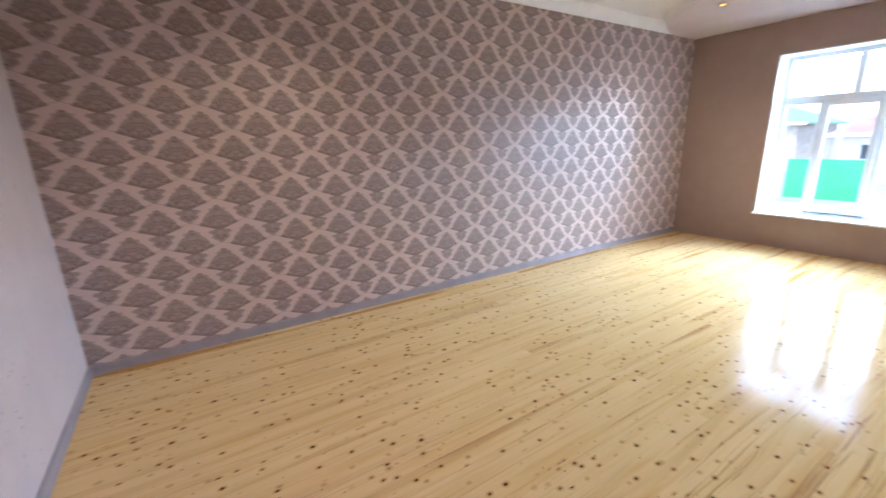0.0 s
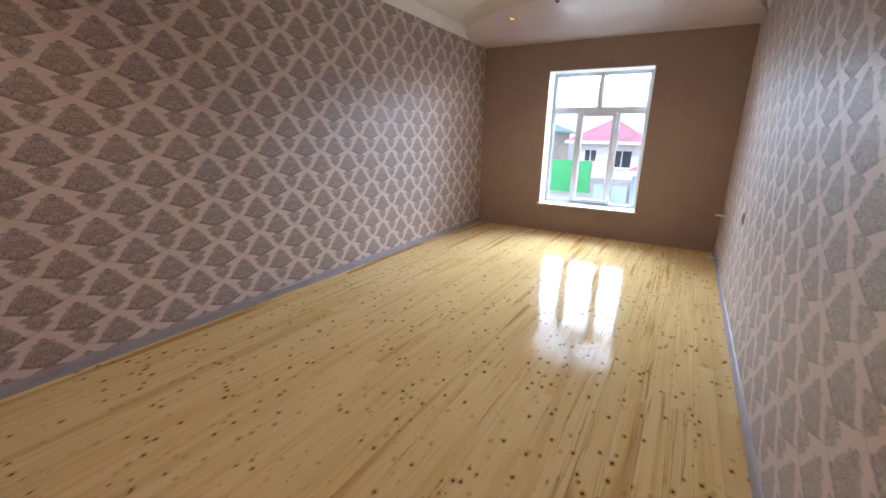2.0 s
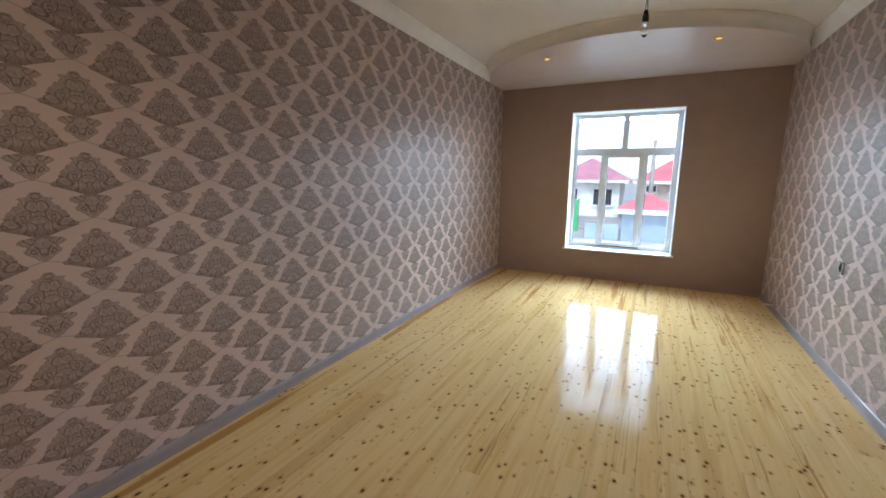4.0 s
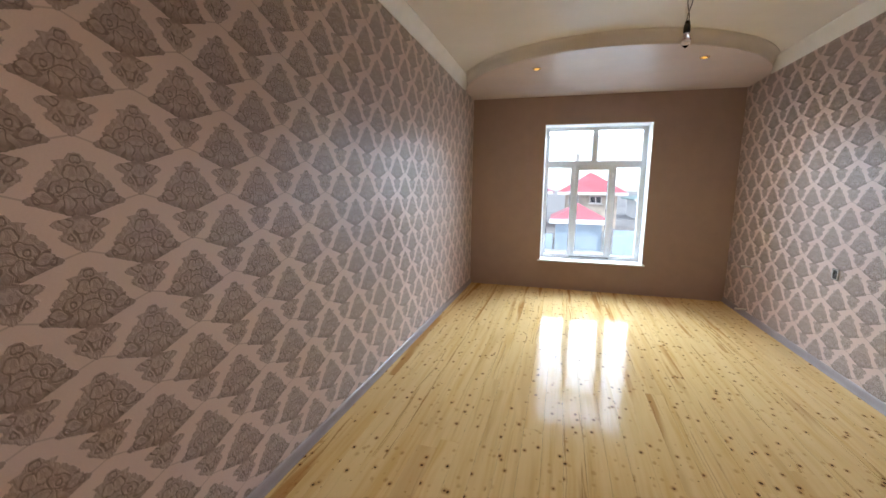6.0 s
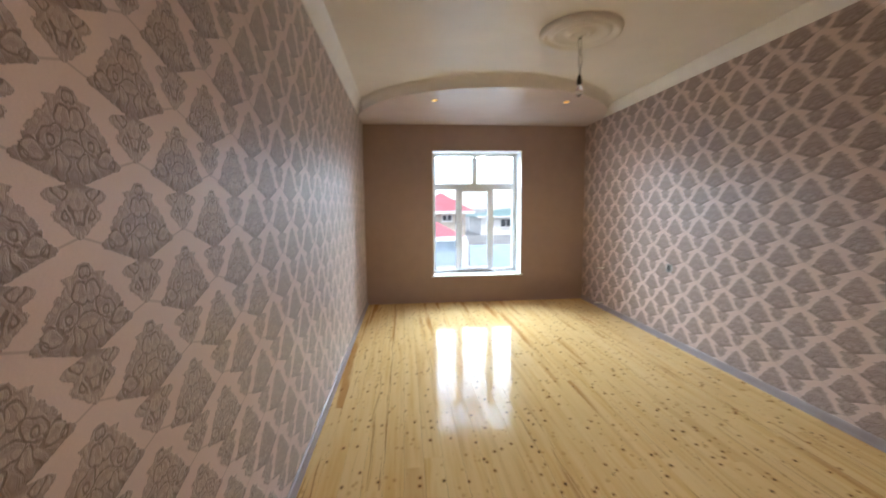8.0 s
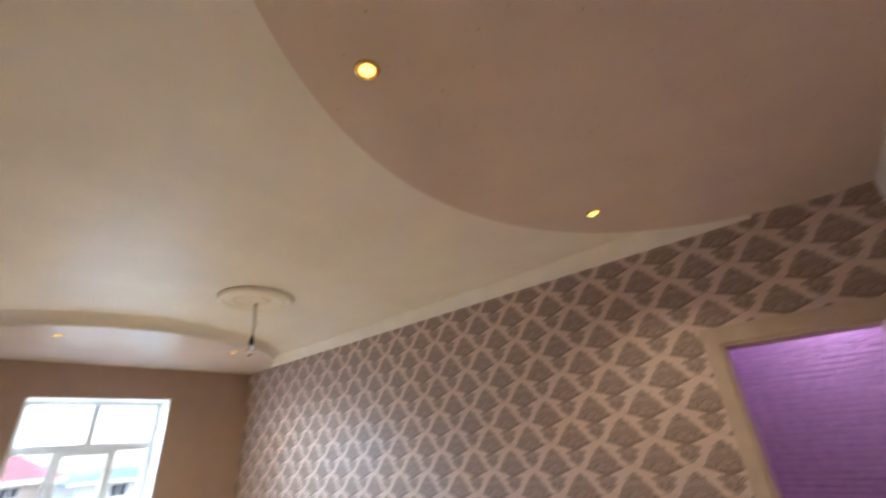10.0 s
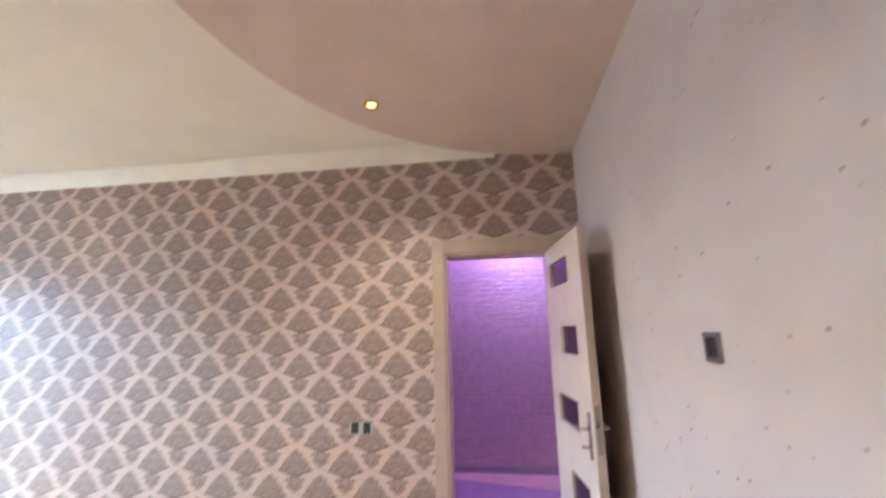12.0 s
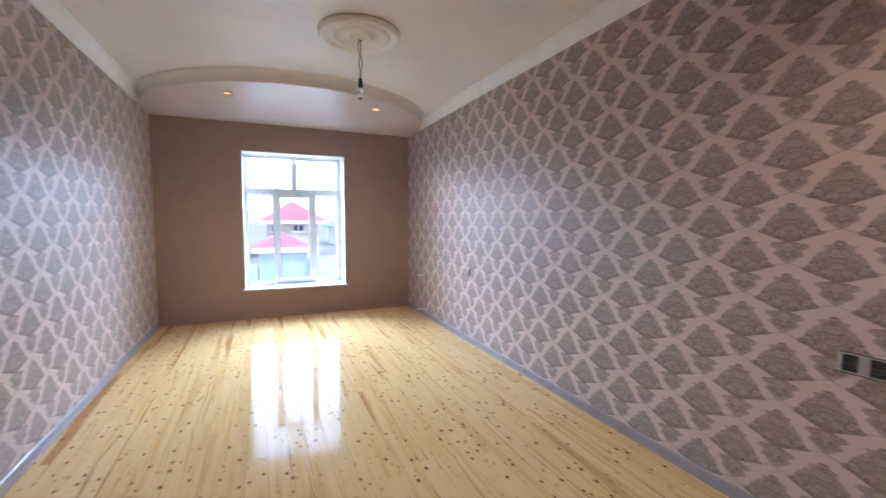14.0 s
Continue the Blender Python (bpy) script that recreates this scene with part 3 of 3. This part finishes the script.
    for z in (0.22, 1.0, 1.78):
        part("hinge", tube([(-0.004, thick / 2 + 0.004, z - 0.05), (-0.004, thick / 2 + 0.004, z + 0.05)], 0.007, 10), M_CHROME, leaf, "", True)


build_door()


# ---- hall beyond the door ----
HX0, HX1, HY0, HY1 = W + T, 5.30, -0.9, 2.6
structure("floor_hall", box((W, HY0, -0.1), (HX1 + 0.1, HY1, 0.0)), M_HALLFLOOR, "pinkish laminate hall floor", "floor")
structure("ceiling_hall", box((HX0, HY0, 2.73), (HX1 + 0.1, HY1, 2.85)), M_CEIL, "plain hall ceiling", "ceiling")
structure("wall_hall_south", box((HX0, HY0 - 0.15, -0.1), (HX1 + 0.1, HY0, 2.85)), M_BACK, "plain hall end wall", "wall")
structure("wall_hall_north", box((HX0, HY1, -0.1), (HX1 + 0.1, HY1 + 0.15, 2.85)), M_BACK, "plain hall end wall", "wall")
structure("wall_hall_west", box((W, HY0 - 0.15, -0.1), (HX0, -T, 2.85)), M_BACK, "plain hall side wall", "wall")
hall_wall = structure("wall_hall_brick", box((HX1, HY0, -0.1), (HX1 + 0.15, HY1, 2.85)), M_MORTAR, "hall wall of pale split bricks in violet light", "wall")
skirting("baseboard_hall", (HX1 - 0.016, HY0), (HX1 - 0.016, HY1), (-1, 0), "pale skirting under the brick wall")
runner = part("floor_runner", extrude_outline([(3.665, -0.5), (3.835, 1.02), (3.95, 2.1), (5.24, 1.85), (5.09, 1.22), (4.82, 0.137), (4.66, -0.5)], 0.0005, 0.006), M_MAT)
tagged(runner, "flat lilac runner lying on the hall floor", "runner")
led = part("led_strip", box((HX1 - 0.18, HY0 + 0.2, 2.700), (HX1 - 0.12, HY1 - 0.3, 2.7298), 0.004), M_LED)
tagged(led, "violet led strip on the hall ceiling", "led strip")
led_data = bpy.data.lights.new("violet_light", "AREA")
led_data.shape, led_data.size, led_data.size_y = "RECTANGLE", 0.2, 1.4
led_data.energy, led_data.color = VIOLET, (0.74, 0.50, 0.88)
led_lamp = new("violet_light", led_data)
led_lamp.matrix_world = look((HX1 - 0.30, 0.35, 2.69), (HX1 - 0.02, 0.40, 2.0))


# ---- fittings of the room ----
def downlight(x, y):
    at = Matrix.Translation((x, y, H))
    dl = thing("downlight", at, "small round gilt downlight glowing warm", "downlight", "ceiling downlights")
    ring = lathe([(0.026, 0.002), (0.028, -0.006), (0.034, -0.010), (0.041, -0.006), (0.043, -0.0005), (0.043, 0.002), (0.026, 0.002)], 32)
    part("ring", ring, M_GOLD, dl, "gilt ring", True)
    part("lamp_face", lathe([(0, -0.004), (0.018, -0.0045), (0.0262, -0.003), (0.0262, 0.0018), (0, 0.0018)], 24), M_LAMP, dl, "glowing lamp")
    return dl


SPOTS = [(0.975, 5.70), (2.56, 5.68), (2.60, 1.245), (1.053, 1.385)]
for sx, sy in SPOTS:
    downlight(sx, sy)
    data = bpy.data.lights.new("downlight_beam", "SPOT")
    data.energy, data.color, data.spot_size, data.spot_blend, data.shadow_soft_size = BEAM, (1.0, 0.77, 0.50), radians(140), 0.9, 0.045
    new("downlight_beam", data).matrix_world = look((sx, sy, H - 0.055), (sx, sy, 0))


def ceiling_rose():
    c = (2.0, 4.03)
    prof = [(0, -0.034), (0.02, -0.034), (0.035, -0.028), (0.05, -0.022), (0.06, -0.026), (0.075, -0.030), (0.092, -0.024), (0.105, -0.012), (0.13, -0.009),
            (0.16, -0.013), (0.19, -0.022), (0.205, -0.030), (0.22, -0.026), (0.23, -0.016), (0.245, -0.014), (0.262, -0.024), (0.285, -0.036), (0.302, -0.030), (0.311, -0.014), (0.312, 0.0), (0, 0.0)]
    rose = part("ceiling_rose", lathe([(q, z * 1.35) for q, z in prof], 72), M_PLASTER, None, "", True)
    rose.matrix_world = Matrix.Translation((*c, HC - 0.0005))
    tagged(rose, "round white plaster ceiling rose with ring mouldings", "ceiling rose")
    lamp = thing("pendant_bulb", (c[0], c[1], 2.40), "bare bulb hanging on a twisted cable", "pendant lamp")
    for k in (0, 1):
        pts = []
        for i in range(29):
            f = i / 28
            a = 2.4 * math.pi * f + k * math.pi
            r = 0.006 + 0.007 * math.sin(math.pi * f) * (1 + 0.3 * k)
            pts.append((r * math.cos(a) + 0.004 * math.sin(5 * f), r * math.sin(a), 0.105 + f * (HC - 0.033 - 2.505)))
        part("wire", tube(pts, 0.0028, 6), M_WIRE, lamp, "", True)
    part("socket", lathe([(0, 0.11), (0.010, 0.11), (0.014, 0.104), (0.016, 0.085), (0.0195, 0.080), (0.020, 0.045), (0.0185, 0.040), (0, 0.040)], 24), M_BLACK, lamp, "black lamp holder", True)
    part("hook", tube([(0, 0, HC - 0.035 - 2.40), (0.012, 0, HC - 0.045 - 2.40), (0.010, 0, HC - 0.060 - 2.40)], 0.004, 8), M_BLACK, lamp, "", True)
    bulb = [(0.0125, 0.042), (0.013, 0.03)] + [(0.014 + 0.016 * math.sin(math.pi * 0.5 * min(1, i / 5)) if i < 6 else 0.030 * math.cos((i - 5) / 6 * math.pi / 2), 0.026 - 0.0075 * i) for i in range(1, 12)]
    bulb[-1] = (0, bulb[-1][1])
    part("bulb", lathe(bulb, 24), M_BULB, lamp, "clear unlit glass bulb", True)


ceiling_rose()


def wall_plate(at, label, category, cells, group=""):
    """A plate of one or two units; local x along the wall, z up, y out of the wall."""
    pl = thing(category.replace(" ", "_"), at, label, category, group)
    n = len(cells)
    s = 0.082
    for i, c in enumerate(cells):
        x = (i - (n - 1) / 2) * (s + 0.003)
        rim = bmesh.new()
        w = 0.010 if c == "rocker" else 0.015
        for lo, hi in (((x - s / 2, 0.0, -s / 2), (x - s / 2 + w, 0.010, s / 2)), ((x + s / 2 - w, 0.0, -s / 2), (x + s / 2, 0.010, s / 2)),
                       ((x - s / 2 + w, 0.0, -s / 2), (x + s / 2 - w, 0.010, -s / 2 + 0.006)), ((x - s / 2 + w, 0.0, s / 2 - 0.006), (x + s / 2 - w, 0.010, s / 2))):
            block(rim, lo, hi, 0.002)
        part("cover_frame", rim, M_SILVER if c != "rocker" else M_STEEL, pl, "satin metal frame")
        if c == "socket":
            for ez in (-s / 2 - 0.003, s / 2):
                part("edge_strip", box((x - s / 2, 0.0, ez), (x + s / 2, 0.009, ez + 0.003)), M_BLACK, pl, "thin black edge")
        body = part("insert", box((x - s / 2 + w, 0.0, -s / 2 + 0.006), (x + s / 2 - w, 0.007, s / 2 - 0.006), 0.001), M_BLACK if c == "socket" else M_STEEL, pl)
        if c == "socket":
            dish = lathe([(0, 0.0), (0.017, 0.0), (0.0195, 0.004), (0.0215, 0.0045), (0.022, 0.0)], 24)
            dish.transform(Matrix.Translation((x, 0.0072, 0)) @ Matrix.Rotation(-math.pi / 2, 4, "X"))
            part("socket_well", dish, M_BLACK, body, "", True)
            for sx in (-0.0095, 0.0095):
                part("pin_hole", tube([(x + sx, 0.0072, 0), (x + sx, 0.0092, 0)], 0.0026, 8), M_STEEL, body)
        elif c == "rocker":
            for sx in (-0.0155, 0.0155):
                part("rocker", box((x + sx - 0.014, 0.006, -0.028), (x + sx + 0.014, 0.011, 0.028), 0.002), M_BLACK, body, "dark rocker")
    return pl


FACE_W = Matrix.Rotation(math.pi / 2, 4, "Z")       # local y turned towards -x
wall_plate(Matrix.Translation((W, 1.555, 0.842)) @ FACE_W, "double metal-framed black wall socket", "wall socket", ["socket", "socket"], "wall sockets")
wall_plate(Matrix.Translation((W, 4.935, 0.806)) @ FACE_W, "single metal-framed black wall socket", "wall socket", ["socket"], "wall sockets")
wall_plate(Matrix.Translation((1.840, 0.0, 1.416)), "dark rocker light switch in a metal frame", "light switch", ["rocker"])

for zz, yy in ((0.60, 6.38), (0.085, 6.42)):
    stub = part("pipe_stub", tube([(W + 0.02, yy, zz), (W - 0.11, yy, zz + 0.004)], 0.011, 12), M_PIPE, None, "", True)
    tagged(stub, "short white heating pipe stub from the wall", "pipe", "heating pipe stubs")

# ---- outside ----
M_GROUND = paint("pale_concrete_yard", (0.36, 0.36, 0.355), 0.9, 0.12, 0.8, 0.3, 30.0)
# roof reds are lightened in base colour to stand for haze and glare outside
M_ROOF = paint("red_roof_sheet", (0.56, 0.17, 0.20), 0.45, 0.08, 2.0, 0.1, 30.0)
M_ROOF_PINK = paint("haze_paled_red_roof_sheet", (0.48, 0.22, 0.28), 0.5, 0.08, 2.0, 0.1, 30.0)
M_ROOF_TEAL = paint("grey_green_roof_sheet", (0.22, 0.34, 0.33), 0.5, 0.08, 2.0, 0.1, 30.0)
M_STONE = paint("pale_limestone", (0.55, 0.48, 0.40), 0.85, 0.10, 3.0, 0.3, 40.0)
M_GREEN = paint("green_sheet_fence", (0.07, 0.40, 0.14), 0.5, 0.06, 2.0, 0.1, 30.0)
M_BLUE = paint("blue_grey_metal_sheet", (0.30, 0.37, 0.44), 0.5, 0.05, 2.0, 0.1, 30.0)
M_WHITEWALL = paint("white_render", (0.75, 0.74, 0.72), 0.8, 0.05, 2.0, 0.2, 40.0)
M_DARKWIN = paint("dark_window_pane", (0.05, 0.055, 0.065), 0.08, 0.05)
M_POLE = paint("weathered_concrete_pole", (0.34, 0.32, 0.30), 0.85, 0.08, 6.0, 0.2, 60.0)

structure("ground", box((-400, L + WIN_T, GROUND - 0.3), (400, 900, GROUND)), M_GROUND, "pale grey concrete yard and street", "ground")
structure("ground_under_house", box((-400, -300, GROUND - 0.3), (400, L + WIN_T, GROUND)), M_GROUND, "bare ground round the house", "ground")
structure("foundation", box((-T, -T, GROUND), (HX1 + 0.2, L + WIN_T, -0.1)), M_STONE, "pale stone foundation", "foundation")
# the slab overhead is unseen, added so that no sun enters the rooms
structure("unseen_sun_slab", box((-T - 0.3, -1.4, WALL_TOP), (HX1 + 0.6, L + WIN_T + 0.25, WALL_TOP + 0.2)), M_WHITEWALL, "unseen slab over the rooms, added to keep out the sun", "roof")


def hip_roof(x0, x1, y0, y1, z, rise, over=0.5):
    """A hipped roof with eaves and standing seams."""
    x0, x1, y0, y1 = x0 - over, x1 + over, y0 - over, y1 + over
    half = min(x1 - x0, y1 - y0) / 2
    bm = bmesh.new()
    lo = [bm.verts.new((x, y, z - 0.12)) for x, y in ((x0, y0), (x1, y0), (x1, y1), (x0, y1))]
    e = [bm.verts.new((x, y, z)) for x, y in ((x0, y0), (x1, y0), (x1, y1), (x0, y1))]
    if x1 - x0 >= y1 - y0:
        r = [bm.verts.new((x0 + half, (y0 + y1) / 2, z + rise)), bm.verts.new((x1 - half + 1e-3, (y0 + y1) / 2, z + rise))]
        fs = [(e[0], e[1], r[1], r[0]), (e[1], e[2], r[1]), (e[2], e[3], r[0], r[1]), (e[3], e[0], r[0])]
    else:
        r = [bm.verts.new(((x0 + x1) / 2, y0 + half, z + rise)), bm.verts.new(((x0 + x1) / 2, y1 - half + 1e-3, z + rise))]
        fs = [(e[0], e[1], r[0]), (e[1], e[2], r[1], r[0]), (e[2], e[3], r[1]), (e[3], e[0], r[0], r[1])]
    for f in fs:
        bm.faces.new(f)
    for i in range(4):
        bm.faces.new((lo[i], lo[(i + 1) % 4], e[(i + 1) % 4], e[i]))
    bm.faces.new(lo[::-1])
    bmesh.ops.recalc_face_normals(bm, faces=bm.faces)
    return bm


def house(x0, x1, y0, y1, eave, rise, wall_mat, roof_mat, label, windows, over=0.5, base=GROUND):
    h = thing("house", (0, 0, 0), label, "house", "neighbouring houses")
    part("wall", box((x0, y0, base), (x1, y1, eave - 0.1)), wall_mat, h)
    part("roof", hip_roof(x0, x1, y0, y1, eave, rise, over), roof_mat, h)
    part("fascia", box((x0 - over - 0.01, y0 - over - 0.03, eave - 0.16), (x1 + over + 0.01, y0 - over - 0.005, eave + 0.02)), M_WHITEWALL, h)
    for wx, wz, ww, wh in windows:
        win = part("window", box((wx, y0 - 0.05, wz), (wx + ww, y0 - 0.002, wz + wh), 0.01), M_WHITEWALL, h, "white framed window")
        n = 2
        for i in range(n):
            a = wx + 0.06 + i * (ww - 0.06) / n
            part("pane", box((a, y0 - 0.06, wz + 0.06), (a + (ww - 0.06) / n - 0.06, y0 - 0.051, wz + wh - 0.06)), M_DARKWIN, win)
        part("sill", box((wx - 0.06, y0 - 0.14, wz - 0.05), (wx + ww + 0.06, y0 - 0.003, wz), 0.008), M_WHITEWALL, win)
    return h


# house with the large red roof across the yard
house(-3.7, 0.3, 29.0, 34.0, 1.3, 1.5, M_WHITEWALL, M_ROOF_PINK, "white house with a hipped red roof, its colour paled for haze", [(-3.0, 0.0, 0.8, 0.8), (-1.3, -0.3, 1.2, 1.1)])
house(-13.5, -6.8, 33.0, 40.0, 2.0, 1.7, M_STONE, M_ROOF_TEAL, "stone house with a grey-green roof", [(-12.0, 0.2, 1.0, 1.1), (-9.0, 0.2, 1.0, 1.1)])
# taller house with a red roof and a lower building before it
house(1.6, 4.5, 27.0, 31.2, 1.3, 1.25, M_STONE, M_ROOF, "two-storey stone house with a red roof", [(1.75, 0.65, 0.6, 0.45), (2.95, 0.65, 0.7, 0.45)])
house(1.15, 2.95, 18.4, 21.4, 0.25, 0.62, M_BLUE, M_ROOF, "low blue-grey building with a red sheet roof", [], 0.25)
house(7.6, 14.0, 38.0, 45.0, 0.75, 0.7, M_WHITEWALL, M_ROOF_TEAL, "distant low white house with a grey-green roof", [(9.4, -0.3, 1.0, 0.8)])


def sheet_fence(name, x0, x1, y, top, mat, label, step=0.25):
    f = thing(name, (0, 0, 0), label, "fence")
    n = max(2, round((x1 - x0) / step))
    for i in range(n):
        a = x0 + (x1 - x0) * i / n
        b = x0 + (x1 - x0) * (i + 1) / n
        part("sheet", box((a, y + 0.012 * (i % 2), GROUND), (b + 0.002, y + 0.012 * (i % 2) + 0.02, top), 0.003), mat, f)
    for x in (x0, (x0 + x1) / 2, x1):
        part("post", box((x - 0.04, y + 0.034, GROUND), (x + 0.04, y + 0.11, top + 0.05), 0.006), M_STEEL, f)
    return f


sheet_fence("green_fence", -3.0, -0.85, 20.5, 0.45, M_GREEN, "bright green corrugated sheet fence")
sheet_fence("yard_fence", 3.3, 9.0, 17.6, -0.05, M_BLUE, "pale blue-grey metal yard fence")
sheet_fence("low_fence", -0.2, 1.05, 18.3, -0.35, M_BLUE, "low blue-grey sheet fence")
column = part("gate_post", box((3.02, 18.0, GROUND), (3.28, 18.26, 0.12), 0.02), M_WHITEWALL)
tagged(column, "white square gate post beside the fence", "post")

pole = thing("utility_pole", (2.05, 24.0, GROUND), "weathered utility pole with a crossarm", "utility pole")
part("shaft", lathe([(0, 0), (0.13, 0), (0.08, 4.3), (0, 4.3)], 12), M_POLE, pole, "", True)
part("crossarm", box((-0.7, -0.05, 3.55), (0.7, 0.05, 3.65), 0.01), M_POLE, pole)
for x in (-0.6, 0.0, 0.6):
    part("insulator", lathe([(0, 0), (0.04, 0.0), (0.055, 0.05), (0.03, 0.12), (0, 0.13)], 10), M_WHITEWALL, pole, "", True).matrix_local = Matrix.Translation((x, 0, 3.65))

# ---- floor boards ----
floor = structure("floor", box((0, 0, -0.1), (W, L, -0.004)), M_SUB, "glossy varnished pine board floor with dark knots", "floor")
rnd = random.Random(11)
BOARD = 0.115
boards = round(W / BOARD)
for i in range(boards):
    x0, x1 = W * i / boards, W * (i + 1) / boards
    y = 0.0
    while y < L - 0.01:
        length = rnd.uniform(2.6, 5.2)
        y1 = y + length
        if L - y1 < 0.9:
            y1 = L
        g = 0.0004
        part("plank", box((x0 + g, y + g, -0.0038), (x1 - g, y1 - g, rnd.uniform(-0.0002, 0.0002)), 0.0009), M_PINE, floor)
        y = y1

# ---- split bricks of the hall wall ----
rnd = random.Random(5)
shapes = []
for k in range(6):
    bm = box((0, -0.119, 0.0), (0.014 + 0.007 * rnd.random(), 0.119, 0.0435), 0.004)
    for v in bm.verts:
        v.co.x += rnd.uniform(-0.002, 0.002)
        v.co.z += rnd.uniform(-0.0012, 0.0012)
    bm.transform(Matrix.Diagonal((-1, 1, 1, 1)))
    bmesh.ops.reverse_faces(bm, faces=bm.faces)
    me = mesh_from(bm, "brick")
    me.materials.append(M_HALLBRICK)
    shapes.append(me)
rest = bmesh.new()
count = 0
for r in range(55):
    z = 0.07 + r * 0.0475
    for c in range(-4, 11):
        y = c * 0.2395 + (0.0, 0.13, 0.06, 0.17)[r % 4]
        if y < HY0 + 0.12 or y > HY1 - 0.12:
            continue
        if -0.12 < y < 1.42 and z < 2.3 and count < 300:
            ob = part("brick", shapes[rnd.randrange(6)], M_HALLBRICK, hall_wall)
            ob.location = (HX1 + 0.0005, y, z)
            count += 1
        else:
            block(rest, (HX1 - 0.016 - 0.005 * rnd.random(), y - 0.119, z), (HX1 + 0.0005, y + 0.119, z + 0.0435))
tagged(part("more_bricks", rest, M_HALLBRICK, hall_wall), "", "", "", "stuff")
